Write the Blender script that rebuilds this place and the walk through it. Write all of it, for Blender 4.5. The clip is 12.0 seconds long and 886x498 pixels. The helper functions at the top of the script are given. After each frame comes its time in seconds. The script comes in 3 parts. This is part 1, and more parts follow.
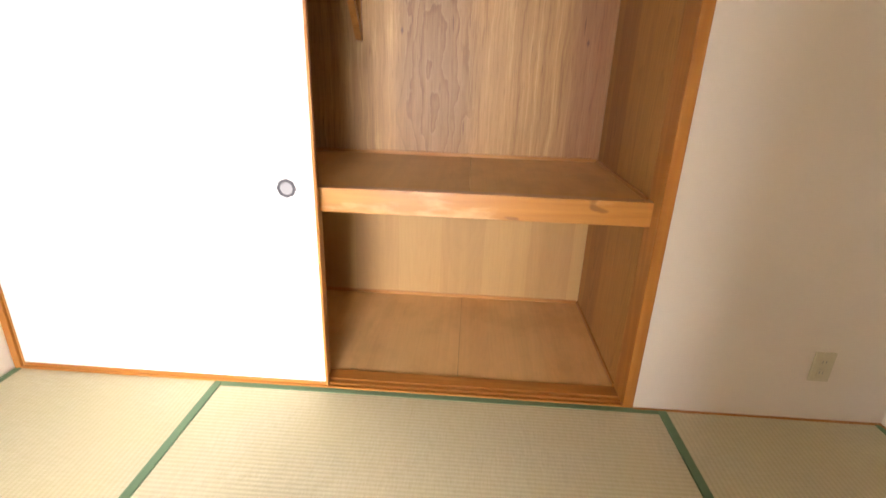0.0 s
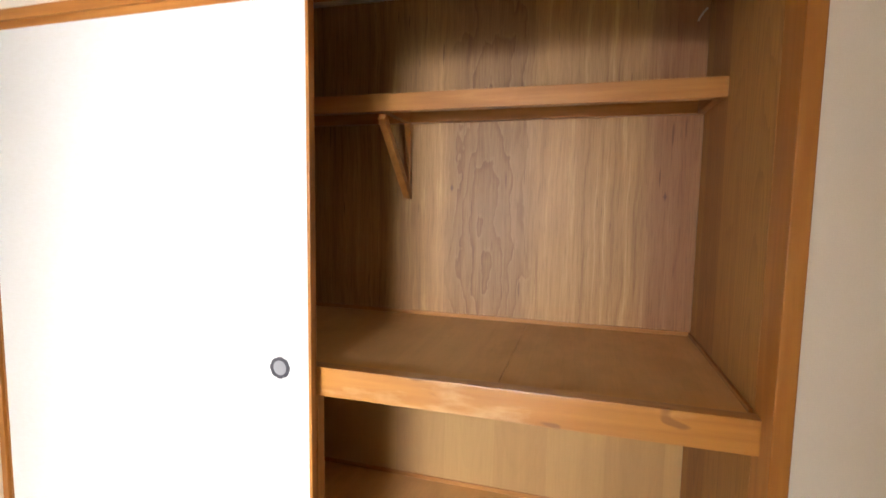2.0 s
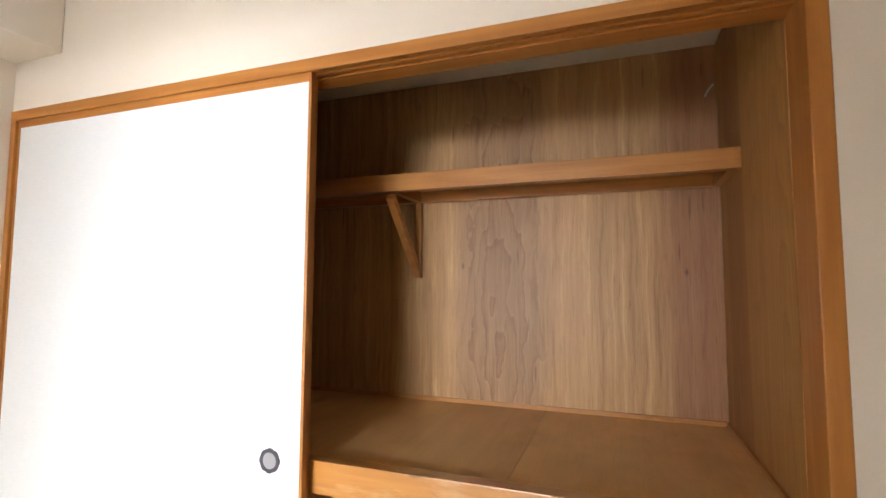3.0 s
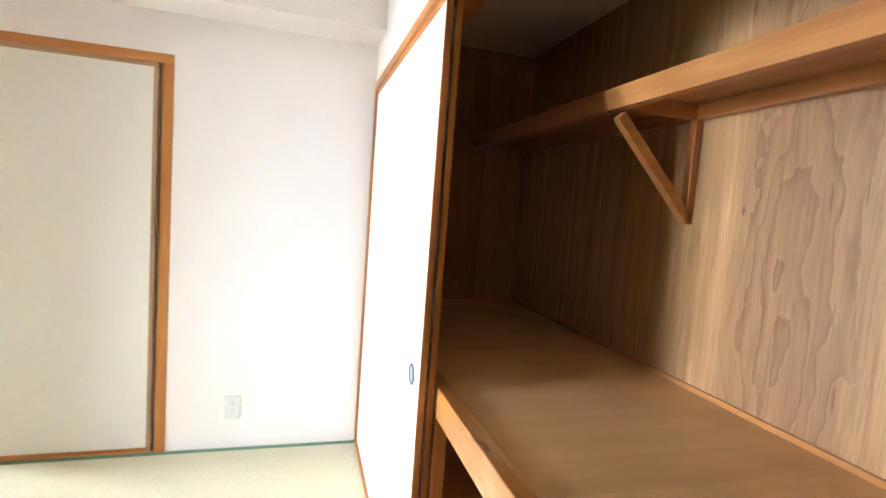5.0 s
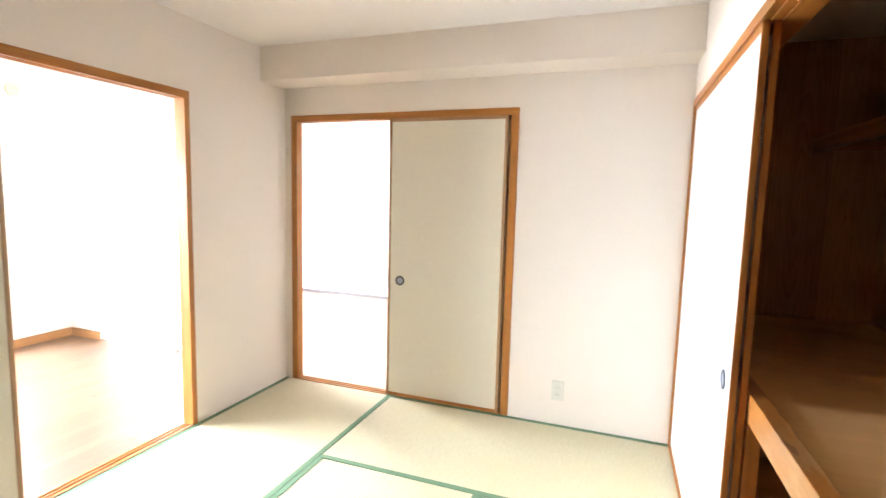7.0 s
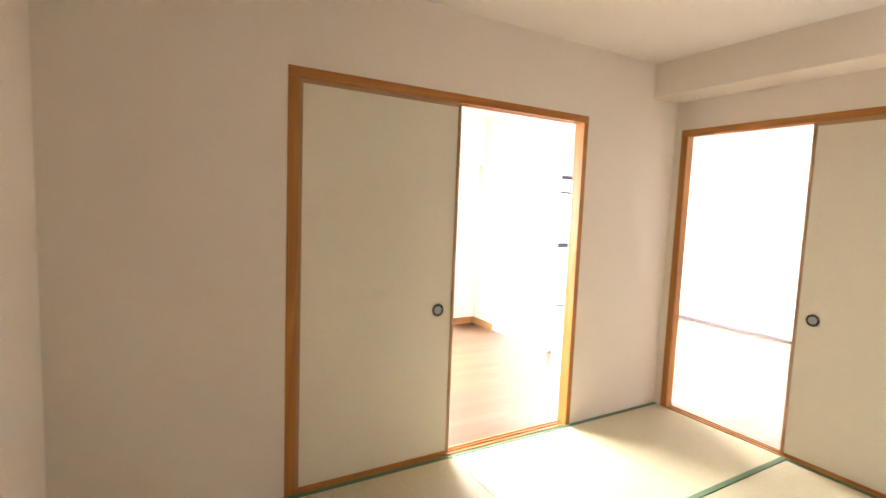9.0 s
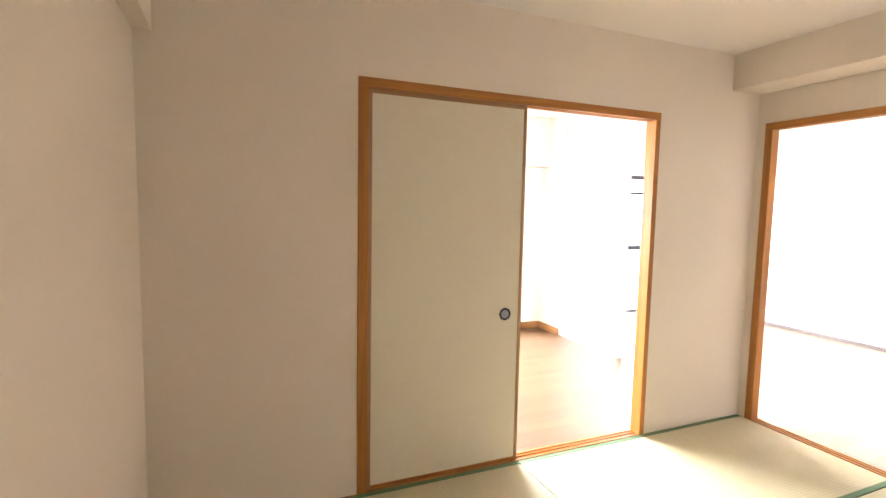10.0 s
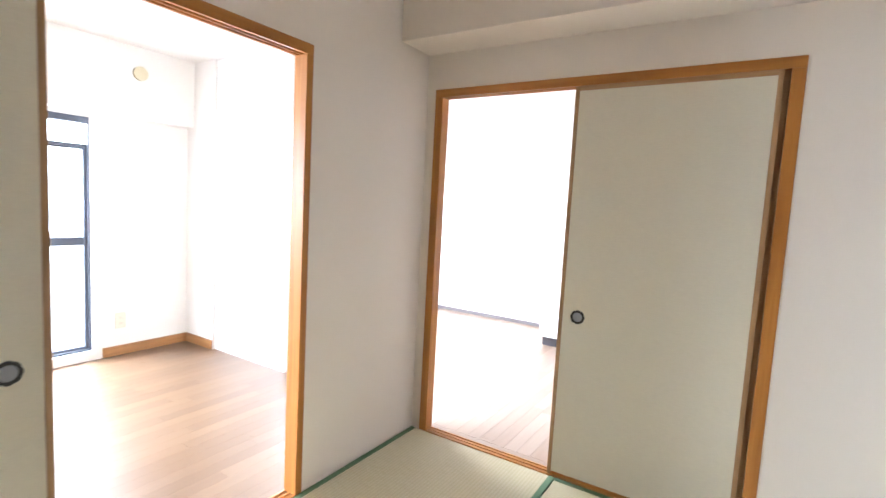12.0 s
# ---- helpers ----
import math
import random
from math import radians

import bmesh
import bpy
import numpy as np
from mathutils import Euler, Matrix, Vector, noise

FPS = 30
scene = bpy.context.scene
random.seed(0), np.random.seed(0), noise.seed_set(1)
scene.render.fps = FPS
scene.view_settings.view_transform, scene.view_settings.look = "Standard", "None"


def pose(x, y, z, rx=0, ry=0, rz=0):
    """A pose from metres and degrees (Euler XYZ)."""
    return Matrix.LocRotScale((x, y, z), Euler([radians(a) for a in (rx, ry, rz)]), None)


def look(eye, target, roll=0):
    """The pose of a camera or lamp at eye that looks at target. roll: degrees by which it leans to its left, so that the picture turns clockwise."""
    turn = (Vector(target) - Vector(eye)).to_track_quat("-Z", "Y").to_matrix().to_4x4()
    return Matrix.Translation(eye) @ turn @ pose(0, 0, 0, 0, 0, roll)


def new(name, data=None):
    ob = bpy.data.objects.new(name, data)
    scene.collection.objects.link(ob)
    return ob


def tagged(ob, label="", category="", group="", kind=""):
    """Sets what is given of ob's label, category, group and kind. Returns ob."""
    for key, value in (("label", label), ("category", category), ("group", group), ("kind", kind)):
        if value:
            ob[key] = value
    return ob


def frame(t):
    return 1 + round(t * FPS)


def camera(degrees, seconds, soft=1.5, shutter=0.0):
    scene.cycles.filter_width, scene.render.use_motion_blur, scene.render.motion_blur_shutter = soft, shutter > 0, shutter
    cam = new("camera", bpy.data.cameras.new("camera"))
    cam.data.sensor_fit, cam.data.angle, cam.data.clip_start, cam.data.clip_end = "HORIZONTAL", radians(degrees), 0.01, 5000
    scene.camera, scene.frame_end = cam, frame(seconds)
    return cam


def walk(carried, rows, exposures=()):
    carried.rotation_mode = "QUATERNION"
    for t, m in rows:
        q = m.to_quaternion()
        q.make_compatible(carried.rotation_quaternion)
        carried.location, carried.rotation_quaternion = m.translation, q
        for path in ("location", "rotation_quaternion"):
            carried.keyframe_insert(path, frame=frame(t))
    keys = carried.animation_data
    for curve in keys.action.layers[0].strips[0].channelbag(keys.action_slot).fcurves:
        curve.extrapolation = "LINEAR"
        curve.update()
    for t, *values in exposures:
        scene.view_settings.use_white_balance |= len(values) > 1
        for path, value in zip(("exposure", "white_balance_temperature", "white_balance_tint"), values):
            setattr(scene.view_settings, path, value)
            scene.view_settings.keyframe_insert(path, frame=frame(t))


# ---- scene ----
cam = camera(84.7, 12.0, shutter=0.25)
PATH = [
    (0, (1.805, -1.58, 1.206), (1.714, 0.29, 0.502), 2.0),
    (0.5, (1.903, -1.279, 1.192), (1.717, 0.446, 0.197), 3.4),
    (1, (2.044, -1.153, 1.201), (1.556, 0.548, 0.268), 3.6),
    (1.5, (2.044, -1.161, 1.26), (1.517, 0.68, 0.684), 2.1),
    (2, (2.028, -1.19, 1.283), (1.469, 0.721, 1.1), 0.9),
    (2.5, (2.042, -1.189, 1.284), (1.427, 0.713, 1.347), -0.4),
    (2.7, (2.05, -1.181, 1.272), (1.43, 0.717, 1.403), -0.3),
    (4.3, (2.320, -0.470, 1.286), (0.803, 0.838, 1.312), 2.0),
    (4.5, (2.355, -0.418, 1.281), (0.676, 0.668, 1.31), 1.5),
    (4.6, (2.394, -0.39, 1.321), (0.624, 0.541, 1.278), 2.1),
    (5, (2.56, -0.327, 1.303), (0.647, 0.23, 1.129), 4.3),
    (5.2, (2.632, -0.299, 1.289), (0.688, 0.122, 1.082), 3.5),
    (5.5, (2.727, -0.37, 1.314), (0.765, -0.078, 1.054), 2.0),
    (6, (2.822, -0.33, 1.328), (0.848, -0.539, 1.083), 1.2),
    (6.5, (2.863, -0.319, 1.342), (0.935, -0.799, 1.11), 2.0),
    (7, (2.915, -0.34, 1.353), (1.043, -1.013, 1.146), 1.5),
    (7.2, (2.926, -0.34, 1.326), (1.101, -1.133, 1.129), 1.3),
    (7.5, (2.958, -0.381, 1.34), (1.227, -1.369, 1.177), 1.7),
    (7.7, (2.964, -0.409, 1.334), (1.312, -1.526, 1.179), 1.8),
    (9.3, (3.044, -0.463, 1.343), (2.156, -2.247, 1.172), 1.8),
    (9.5, (3.052, -0.459, 1.336), (2.215, -2.268, 1.174), 1.4),
    (10, (3.049, -0.466, 1.341), (2.277, -2.304, 1.17), 1.1),
    (10.5, (3.032, -0.491, 1.335), (2.247, -2.322, 1.166), 1.4),
    (11, (2.912, -0.619, 1.321), (1.725, -2.217, 1.132), 1.2),
    (11.5, (2.606, -0.777, 1.295), (1.051, -2.017, 1.082), 2.7),
    (12, (2.229, -1.042, 1.292), (0.545, -2.105, 1.108), 3.1),
]
EXPOSURES = [(0, -0.23, 7050, 18), (1, -0.22, 6950, 17), (2.5, -0.62, 6700, 15), (4.3, -0.28, 5850, 12), (5, 0.18, 5480, 11), (5.5, 0.48, 5400, 10),
             (6.5, 0.35, 5750, 13), (7, 0.04, 5950, 13), (7.5, -0.36, 6250, 14), (9.5, -0.19, 6800, 16), (10.5, -0.19, 6600, 16), (11, -0.26, 6050, 14), (12, -0.58, 5620, 12)]
walk(cam, [(t, look(eye, target, roll)) for t, eye, target, roll in PATH], EXPOSURES)

# ---- light ----
world = bpy.data.worlds.new("sky")
scene.world = world
world.use_nodes = True
wn = world.node_tree
sky = wn.nodes.new("ShaderNodeTexSky")
sky.sky_type = "NISHITA"
sky.sun_disc = False
sky.sun_elevation = radians(48)
sky.sun_rotation = radians(200)
wn.nodes["Background"].inputs["Strength"].default_value = 0.12
wn.links.new(sky.outputs["Color"], wn.nodes["Background"].inputs["Color"])

sun = new("sun", bpy.data.lights.new("sun", "SUN"))
sun.data.energy = 3.0
sun.data.angle = radians(0.5)
sun.data.color = (1.0, 0.95, 0.87)
sun.matrix_world = look((0, 0, 0), (0.24, 0.62, -0.75))

WIN1 = (0.625, 2.58, 0.07, 1.77)
WIN2 = (-1.75, -0.32, 0.07, 1.77)

# area lamps: one stands in for the bright sky under the slab over the balcony, a weaker one is added just over the
# parapet to keep the outside white
for lamp_name, height, middle, power in (("balcony_sky_light", 0.95, 1.975, 5500), ("balcony_low_fill_light", 0.70, 1.147, 1150)):
    lamp = new(lamp_name, bpy.data.lights.new(lamp_name, "AREA"))
    lamp.data.shape = "RECTANGLE"
    lamp.data.size, lamp.data.size_y = 8.8, height
    lamp.data.energy = power
    lamp.data.color = (0.93, 0.97, 1.0)
    lamp.matrix_world = pose(0.4, -6.6, middle, 90, 0, 0)


# ---- materials ----
def material(name, rough=0.6, metal=0.0):
    m = bpy.data.materials.new(name)
    m.use_nodes = True
    nt = m.node_tree
    b = nt.nodes["Principled BSDF"]
    b.inputs["Roughness"].default_value = rough
    b.inputs["Metallic"].default_value = metal
    return m, nt, b


def node(nt, kind, **values):
    n = nt.nodes.new(kind)
    for key, value in values.items():
        n.inputs[key.replace("_", " ")].default_value = value
    return n


def mapped(nt, scale, shift=(0, 0, 0)):
    co = nt.nodes.new("ShaderNodeTexCoord")
    mp = nt.nodes.new("ShaderNodeMapping")
    mp.inputs["Scale"].default_value = scale
    mp.inputs["Location"].default_value = shift
    nt.links.new(co.outputs["Object"], mp.inputs["Vector"])
    return mp.outputs["Vector"]


def ramp(nt, fac, stops):
    r = nt.nodes.new("ShaderNodeValToRGB")
    while len(r.color_ramp.elements) < len(stops):
        r.color_ramp.elements.new(0.5)
    for e, (p, c) in zip(r.color_ramp.elements, stops):
        e.position, e.color = p, (*c, 1)
    nt.links.new(fac, r.inputs["Fac"])
    return r.outputs["Color"]


def blend(nt, fac, a, b, mode="MIX"):
    """Mixes two colours (sockets or triples) by fac (a socket or a number)."""
    n = nt.nodes.new("ShaderNodeMix")
    n.data_type = "RGBA"
    n.blend_type = mode
    for value, socket in ((fac, n.inputs["Factor"]), (a, n.inputs[6]), (b, n.inputs[7])):
        if isinstance(value, bpy.types.NodeSocket):
            nt.links.new(value, socket)
        elif isinstance(value, tuple):
            socket.default_value = (*value, 1)
        else:
            socket.default_value = value
    return n.outputs[2]


def math_node(nt, op, a, b=0.0):
    n = nt.nodes.new("ShaderNodeMath")
    n.operation = op
    for value, socket in ((a, n.inputs[0]), (b, n.inputs[1])):
        if isinstance(value, bpy.types.NodeSocket):
            nt.links.new(value, socket)
        else:
            socket.default_value = value
    return n.outputs[0]


def relief(nt, b, height, strength, distance):
    n = node(nt, "ShaderNodeBump", Strength=strength, Distance=distance)
    nt.links.new(height, n.inputs["Height"])
    nt.links.new(n.outputs["Normal"], b.inputs["Normal"])


def noise_tex(nt, vec, scale, detail=4.0, rough=0.55, lacunarity=2.0):
    n = node(nt, "ShaderNodeTexNoise", Scale=scale, Detail=detail, Roughness=rough, Lacunarity=lacunarity)
    nt.links.new(vec, n.inputs["Vector"])
    return n.outputs["Fac"]


def plaster(name, base, deep, grain=420, bump=0.25):
    """Vinyl wallpaper: fine stipple, faint cloudy unevenness."""
    m, nt, b = material(name, 0.75)
    vec = mapped(nt, (1, 1, 1))
    cloud = noise_tex(nt, vec, 1.6, 5)
    fine = noise_tex(nt, vec, grain, 2)
    col = blend(nt, math_node(nt, "MULTIPLY", cloud, 0.8), base, deep)
    col = blend(nt, 0.10, col, ramp(nt, fine, [(0.35, (0.55, 0.52, 0.48)), (0.65, (1, 1, 1))]), "MULTIPLY")
    nt.links.new(col, b.inputs["Base Color"])
    relief(nt, b, fine, bump, 0.001)
    b.inputs["Specular IOR Level"].default_value = 0.25
    return m


def wood(name, axis, light, dark, rough=0.42, rings=9.0, cross=16.0, along=0.9):
    """Sawn or planed timber with the grain along one axis."""
    m, nt, b = material(name, rough)
    scale = [cross] * 3
    scale["xyz".index(axis)] = along
    info = nt.nodes.new("ShaderNodeObjectInfo")
    co = nt.nodes.new("ShaderNodeTexCoord")
    mp = nt.nodes.new("ShaderNodeMapping")
    mp.inputs["Scale"].default_value = scale
    shift = nt.nodes.new("ShaderNodeCombineXYZ")
    for k, f in enumerate((37.0, 23.0, 11.0)):
        nt.links.new(math_node(nt, "MULTIPLY", info.outputs["Random"], f), shift.inputs[k])
    nt.links.new(co.outputs["Object"], mp.inputs["Vector"])
    nt.links.new(shift.outputs["Vector"], mp.inputs["Location"])
    vec = mp.outputs["Vector"]
    low = noise_tex(nt, vec, 0.35, 3)
    band = math_node(nt, "FRACT", math_node(nt, "MULTIPLY", low, rings))
    tri = math_node(nt, "ABSOLUTE", math_node(nt, "SUBTRACT", band, 0.5))
    fibre = noise_tex(nt, vec, 5.0, 5, 0.65)
    fac = math_node(nt, "ADD", math_node(nt, "MULTIPLY", tri, 0.9), math_node(nt, "MULTIPLY", fibre, 0.75))
    col = ramp(nt, fac, [(0.25, dark), (0.6, tuple((d + l) / 2 for d, l in zip(dark, light))), (0.85, light)])
    tone = noise_tex(nt, vec, 0.15, 2)
    col = blend(nt, 0.35, col, ramp(nt, tone, [(0.3, (0.72, 0.66, 0.6)), (0.7, (1.0, 1.0, 1.0))]), "MULTIPLY")
    nt.links.new(col, b.inputs["Base Color"])
    relief(nt, b, fac, 0.12, 0.0008)
    b.inputs["Specular IOR Level"].default_value = 0.32
    return m


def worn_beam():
    """Planed timber with pale scuffed patches, a painted glint and a few small knots under old varnish."""
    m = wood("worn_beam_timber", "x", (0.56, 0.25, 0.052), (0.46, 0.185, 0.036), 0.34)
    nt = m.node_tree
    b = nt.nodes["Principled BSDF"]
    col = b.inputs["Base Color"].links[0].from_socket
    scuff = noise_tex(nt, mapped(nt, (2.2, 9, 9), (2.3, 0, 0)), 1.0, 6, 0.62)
    # the doorway's glint on the varnish, painted pale among the scuffs mid-beam
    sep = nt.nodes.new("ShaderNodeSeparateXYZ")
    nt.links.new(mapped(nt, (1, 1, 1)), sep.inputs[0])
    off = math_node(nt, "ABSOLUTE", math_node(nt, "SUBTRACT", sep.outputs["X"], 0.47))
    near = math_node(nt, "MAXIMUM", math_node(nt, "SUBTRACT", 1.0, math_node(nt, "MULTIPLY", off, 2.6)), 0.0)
    scuff_glint = math_node(nt, "ADD", scuff, math_node(nt, "MULTIPLY", near, 0.22))
    mask = ramp(nt, scuff_glint, [(0.60, (0, 0, 0)), (0.80, (0.85, 0.85, 0.85))])
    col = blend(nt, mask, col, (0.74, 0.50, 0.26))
    spot = noise_tex(nt, mapped(nt, (9, 22, 22), (7.1, 3, 1)), 1.0, 1, 0.4)
    knots = ramp(nt, spot, [(0.675, (0, 0, 0)), (0.715, (0.75, 0.75, 0.75))])
    col = blend(nt, knots, col, (0.20, 0.07, 0.02))
    nt.links.new(col, b.inputs["Base Color"])
    b.inputs["Coat Weight"].default_value = 1.0
    b.inputs["Coat Roughness"].default_value = 0.3
    wavy = node(nt, "ShaderNodeBump", Strength=0.2, Distance=0.003)
    nt.links.new(noise_tex(nt, mapped(nt, (7, 18, 18)), 1.0, 3), wavy.inputs["Height"])
    nt.links.new(wavy.outputs["Normal"], b.inputs["Coat Normal"])
    return m


def plywood(name, axis, light, dark, red, figure=0.55, flecks=0.36):
    """Lauan plywood: cathedral figure, fine pores and a few reddish sheets."""
    m, nt, b = material(name, 0.55)
    info = nt.nodes.new("ShaderNodeObjectInfo")
    rnd = info.outputs["Random"]
    scale = [1.0] * 3
    scale["xyz".index(axis)] = 0.17
    co = nt.nodes.new("ShaderNodeTexCoord")
    mp = nt.nodes.new("ShaderNodeMapping")
    mp.inputs["Scale"].default_value = scale
    shift = nt.nodes.new("ShaderNodeCombineXYZ")
    for k, f in enumerate((17.0, 29.0, 41.0)):
        nt.links.new(math_node(nt, "MULTIPLY", rnd, f), shift.inputs[k])
    nt.links.new(co.outputs["Object"], mp.inputs["Vector"])
    nt.links.new(shift.outputs["Vector"], mp.inputs["Location"])
    vec = mp.outputs["Vector"]
    long = nt.nodes.new("ShaderNodeMapping")
    stretch = [130.0] * 3
    stretch["xyz".index(axis)] = 5.0
    long.inputs["Scale"].default_value = stretch
    nt.links.new(co.outputs["Object"], long.inputs["Vector"])
    pores = noise_tex(nt, long.outputs["Vector"], 1.0, 4, 0.7)
    wide = nt.nodes.new("ShaderNodeMapping")
    stretch2 = [13.0] * 3
    stretch2["xyz".index(axis)] = 0.3
    wide.inputs["Scale"].default_value = stretch2
    nt.links.new(co.outputs["Object"], wide.inputs["Vector"])
    stripe = noise_tex(nt, wide.outputs["Vector"], 1.0, 3, 0.5)
    mid = tuple((p + q) / 2 for p, q in zip(light, dark))
    # veneer leaves about 0.2 m wide, some yellower, some redder with more figure
    sep = nt.nodes.new("ShaderNodeSeparateXYZ")
    nt.links.new(co.outputs["Object"], sep.inputs[0])
    leaf_axes = [c for c in "XYZ" if c.lower() != axis]
    across = math_node(nt, "ADD", sep.outputs[leaf_axes[0]], sep.outputs[leaf_axes[1]])
    wob = math_node(nt, "MULTIPLY", stripe, 0.05)
    pos = math_node(nt, "ADD", math_node(nt, "MULTIPLY", math_node(nt, "ADD", across, wob), 4.3), math_node(nt, "MULTIPLY", rnd, 9.0))
    cell = math_node(nt, "FLOOR", pos)
    white = nt.nodes.new("ShaderNodeTexWhiteNoise")
    white.noise_dimensions = "1D"
    nt.links.new(cell, white.inputs["W"])
    leaf = white.outputs["Value"]
    # nested growth rings, drawn out along the grain, round a heart of each leaf's own
    u = math_node(nt, "MULTIPLY", math_node(nt, "SUBTRACT", math_node(nt, "FRACT", pos), 0.5), 0.23)
    v = math_node(nt, "MULTIPLY", math_node(nt, "SUBTRACT", sep.outputs[axis.upper()], math_node(nt, "MULTIPLY", leaf, 1.8)), 0.09)
    rad = math_node(nt, "SQRT", math_node(nt, "ADD", math_node(nt, "MULTIPLY", u, u), math_node(nt, "MULTIPLY", v, v)))
    rad = math_node(nt, "ADD", rad, math_node(nt, "MULTIPLY", noise_tex(nt, vec, 7.0, 4.0, 0.5), 0.07))
    line = math_node(nt, "POWER", math_node(nt, "FRACT", math_node(nt, "MULTIPLY", rad, 62.0)), 3.0)
    tone = ramp(nt, leaf, [(0.0, light), (0.45, light), (0.8, red)])
    col = blend(nt, 0.3, tone, ramp(nt, stripe, [(0.32, mid), (0.5, light), (0.58, tuple(min(1.0, c * 1.12) for c in light)), (0.68, red)]))
    line = math_node(nt, "MULTIPLY", line, math_node(nt, "ADD", leaf, 0.45))
    col = blend(nt, math_node(nt, "MULTIPLY", line, figure), col, dark)
    col = blend(nt, flecks, col, ramp(nt, pores, [(0.34, (0.42, 0.31, 0.24)), (0.5, (0.9, 0.87, 0.84)), (0.62, (1, 1, 1))]), "MULTIPLY")
    nt.links.new(col, b.inputs["Base Color"])
    relief(nt, b, pores, 0.15, 0.0006)
    return m


def back_panel():
    """One sheet of lauan: a pale streaky field, a grey-brown figured leaf with swirling contours and a redder leaf at its edge."""
    m, nt, b = material("figured_lauan_sheet", 0.5)
    sep = nt.nodes.new("ShaderNodeSeparateXYZ")
    nt.links.new(mapped(nt, (1, 1, 1), (CX0, 0, 0)), sep.inputs[0])
    wander = noise_tex(nt, mapped(nt, (5, 5, 2.2)), 1.0, 4)
    x = math_node(nt, "ADD", sep.outputs["X"], math_node(nt, "MULTIPLY", math_node(nt, "SUBTRACT", wander, 0.5), 0.07))
    drift = nt.nodes.new("ShaderNodeCombineXYZ")
    nt.links.new(math_node(nt, "MULTIPLY", x, 34.0), drift.inputs[0])
    nt.links.new(math_node(nt, "MULTIPLY", sep.outputs["Z"], 1.1), drift.inputs[2])
    warped = drift.outputs["Vector"]
    streak = noise_tex(nt, warped, 1.0, 5, 0.6)
    col = ramp(nt, streak, [(0.30, (0.31, 0.15, 0.054)), (0.44, (0.43, 0.238, 0.085)), (0.56, (0.48, 0.275, 0.104)), (0.70, (0.63, 0.41, 0.18))])
    # figured leaf
    u = math_node(nt, "SUBTRACT", x, 1.62)
    away = math_node(nt, "ABSOLUTE", u)
    v = math_node(nt, "MULTIPLY", math_node(nt, "SUBTRACT", sep.outputs["Z"], 0.93), 0.15)
    rad = math_node(nt, "SQRT", math_node(nt, "ADD", math_node(nt, "MULTIPLY", u, u), math_node(nt, "MULTIPLY", v, v)))
    swirl = noise_tex(nt, mapped(nt, (6.5, 6.5, 2.6), (3.1, 0, 1.7)), 1.0, 4.0, 0.5)
    level = math_node(nt, "FRACT", math_node(nt, "ADD", math_node(nt, "MULTIPLY", rad, 22.0), math_node(nt, "MULTIPLY", swirl, 5.0)))
    leaf = ramp(nt, level, [(0.0, (0.45, 0.26, 0.108)), (0.10, (0.405, 0.225, 0.089)), (0.6, (0.385, 0.208, 0.08)), (0.93, (0.29, 0.145, 0.053)), (1.0, (0.42, 0.24, 0.10))])
    leaf = blend(nt, 0.55, leaf, ramp(nt, streak, [(0.36, (0.50, 0.42, 0.36)), (0.62, (1, 1, 1))]), "MULTIPLY")
    col = blend(nt, ramp(nt, away, [(0.14, (1, 1, 1)), (0.21, (0, 0, 0))]), col, leaf)
    # redder leaf
    edge = ramp(nt, math_node(nt, "SUBTRACT", x, 1.5), [(0.72, (0, 0, 0)), (0.79, (0.75, 0.75, 0.75))])
    col = blend(nt, edge, col, blend(nt, streak, (0.22, 0.085, 0.035), (0.38, 0.17, 0.07)))
    # pores, dark flecks and two pin knots
    pores = noise_tex(nt, mapped(nt, (170, 170, 7)), 1.0, 3, 0.7)
    col = blend(nt, 0.38, col, ramp(nt, pores, [(0.34, (0.38, 0.28, 0.22)), (0.5, (0.92, 0.9, 0.88)), (0.64, (1.0, 1.0, 1.0))]), "MULTIPLY")
    fleck = noise_tex(nt, mapped(nt, (75, 75, 6), (0, 0, 4)), 1.0, 1, 0.4)
    col = blend(nt, ramp(nt, fleck, [(0.70, (0, 0, 0)), (0.77, (0.7, 0.7, 0.7))]), col, (0.14, 0.055, 0.022))
    for kx0, kz0 in ((2.319, 1.325), (1.461, 1.355)):
        d = math_node(nt, "ADD", math_node(nt, "ABSOLUTE", math_node(nt, "SUBTRACT", sep.outputs["X"], kx0)),
                      math_node(nt, "MULTIPLY", math_node(nt, "ABSOLUTE", math_node(nt, "SUBTRACT", sep.outputs["Z"], kz0)), 0.4))
        col = blend(nt, ramp(nt, d, [(0.003, (0.8, 0.8, 0.8)), (0.009, (0, 0, 0))]), col, (0.08, 0.035, 0.03))
    nt.links.new(col, b.inputs["Base Color"])
    relief(nt, b, pores, 0.15, 0.0006)
    return m


def scuffed(m, coat, rough):
    """Cloudy handling stains and a dull old varnish over a board material."""
    nt = m.node_tree
    b = nt.nodes["Principled BSDF"]
    col = b.inputs["Base Color"].links[0].from_socket
    cloud = noise_tex(nt, mapped(nt, (4.5, 3.2, 4), (1.3, 0.4, 0)), 1.0, 5, 0.6)
    col = blend(nt, 0.5, col, ramp(nt, cloud, [(0.36, (0.72, 0.67, 0.62)), (0.52, (0.95, 0.94, 0.92)), (0.66, (1, 1, 1))]), "MULTIPLY")
    nt.links.new(col, b.inputs["Base Color"])
    b.inputs["Coat Weight"].default_value = coat
    b.inputs["Coat Roughness"].default_value = rough
    return m


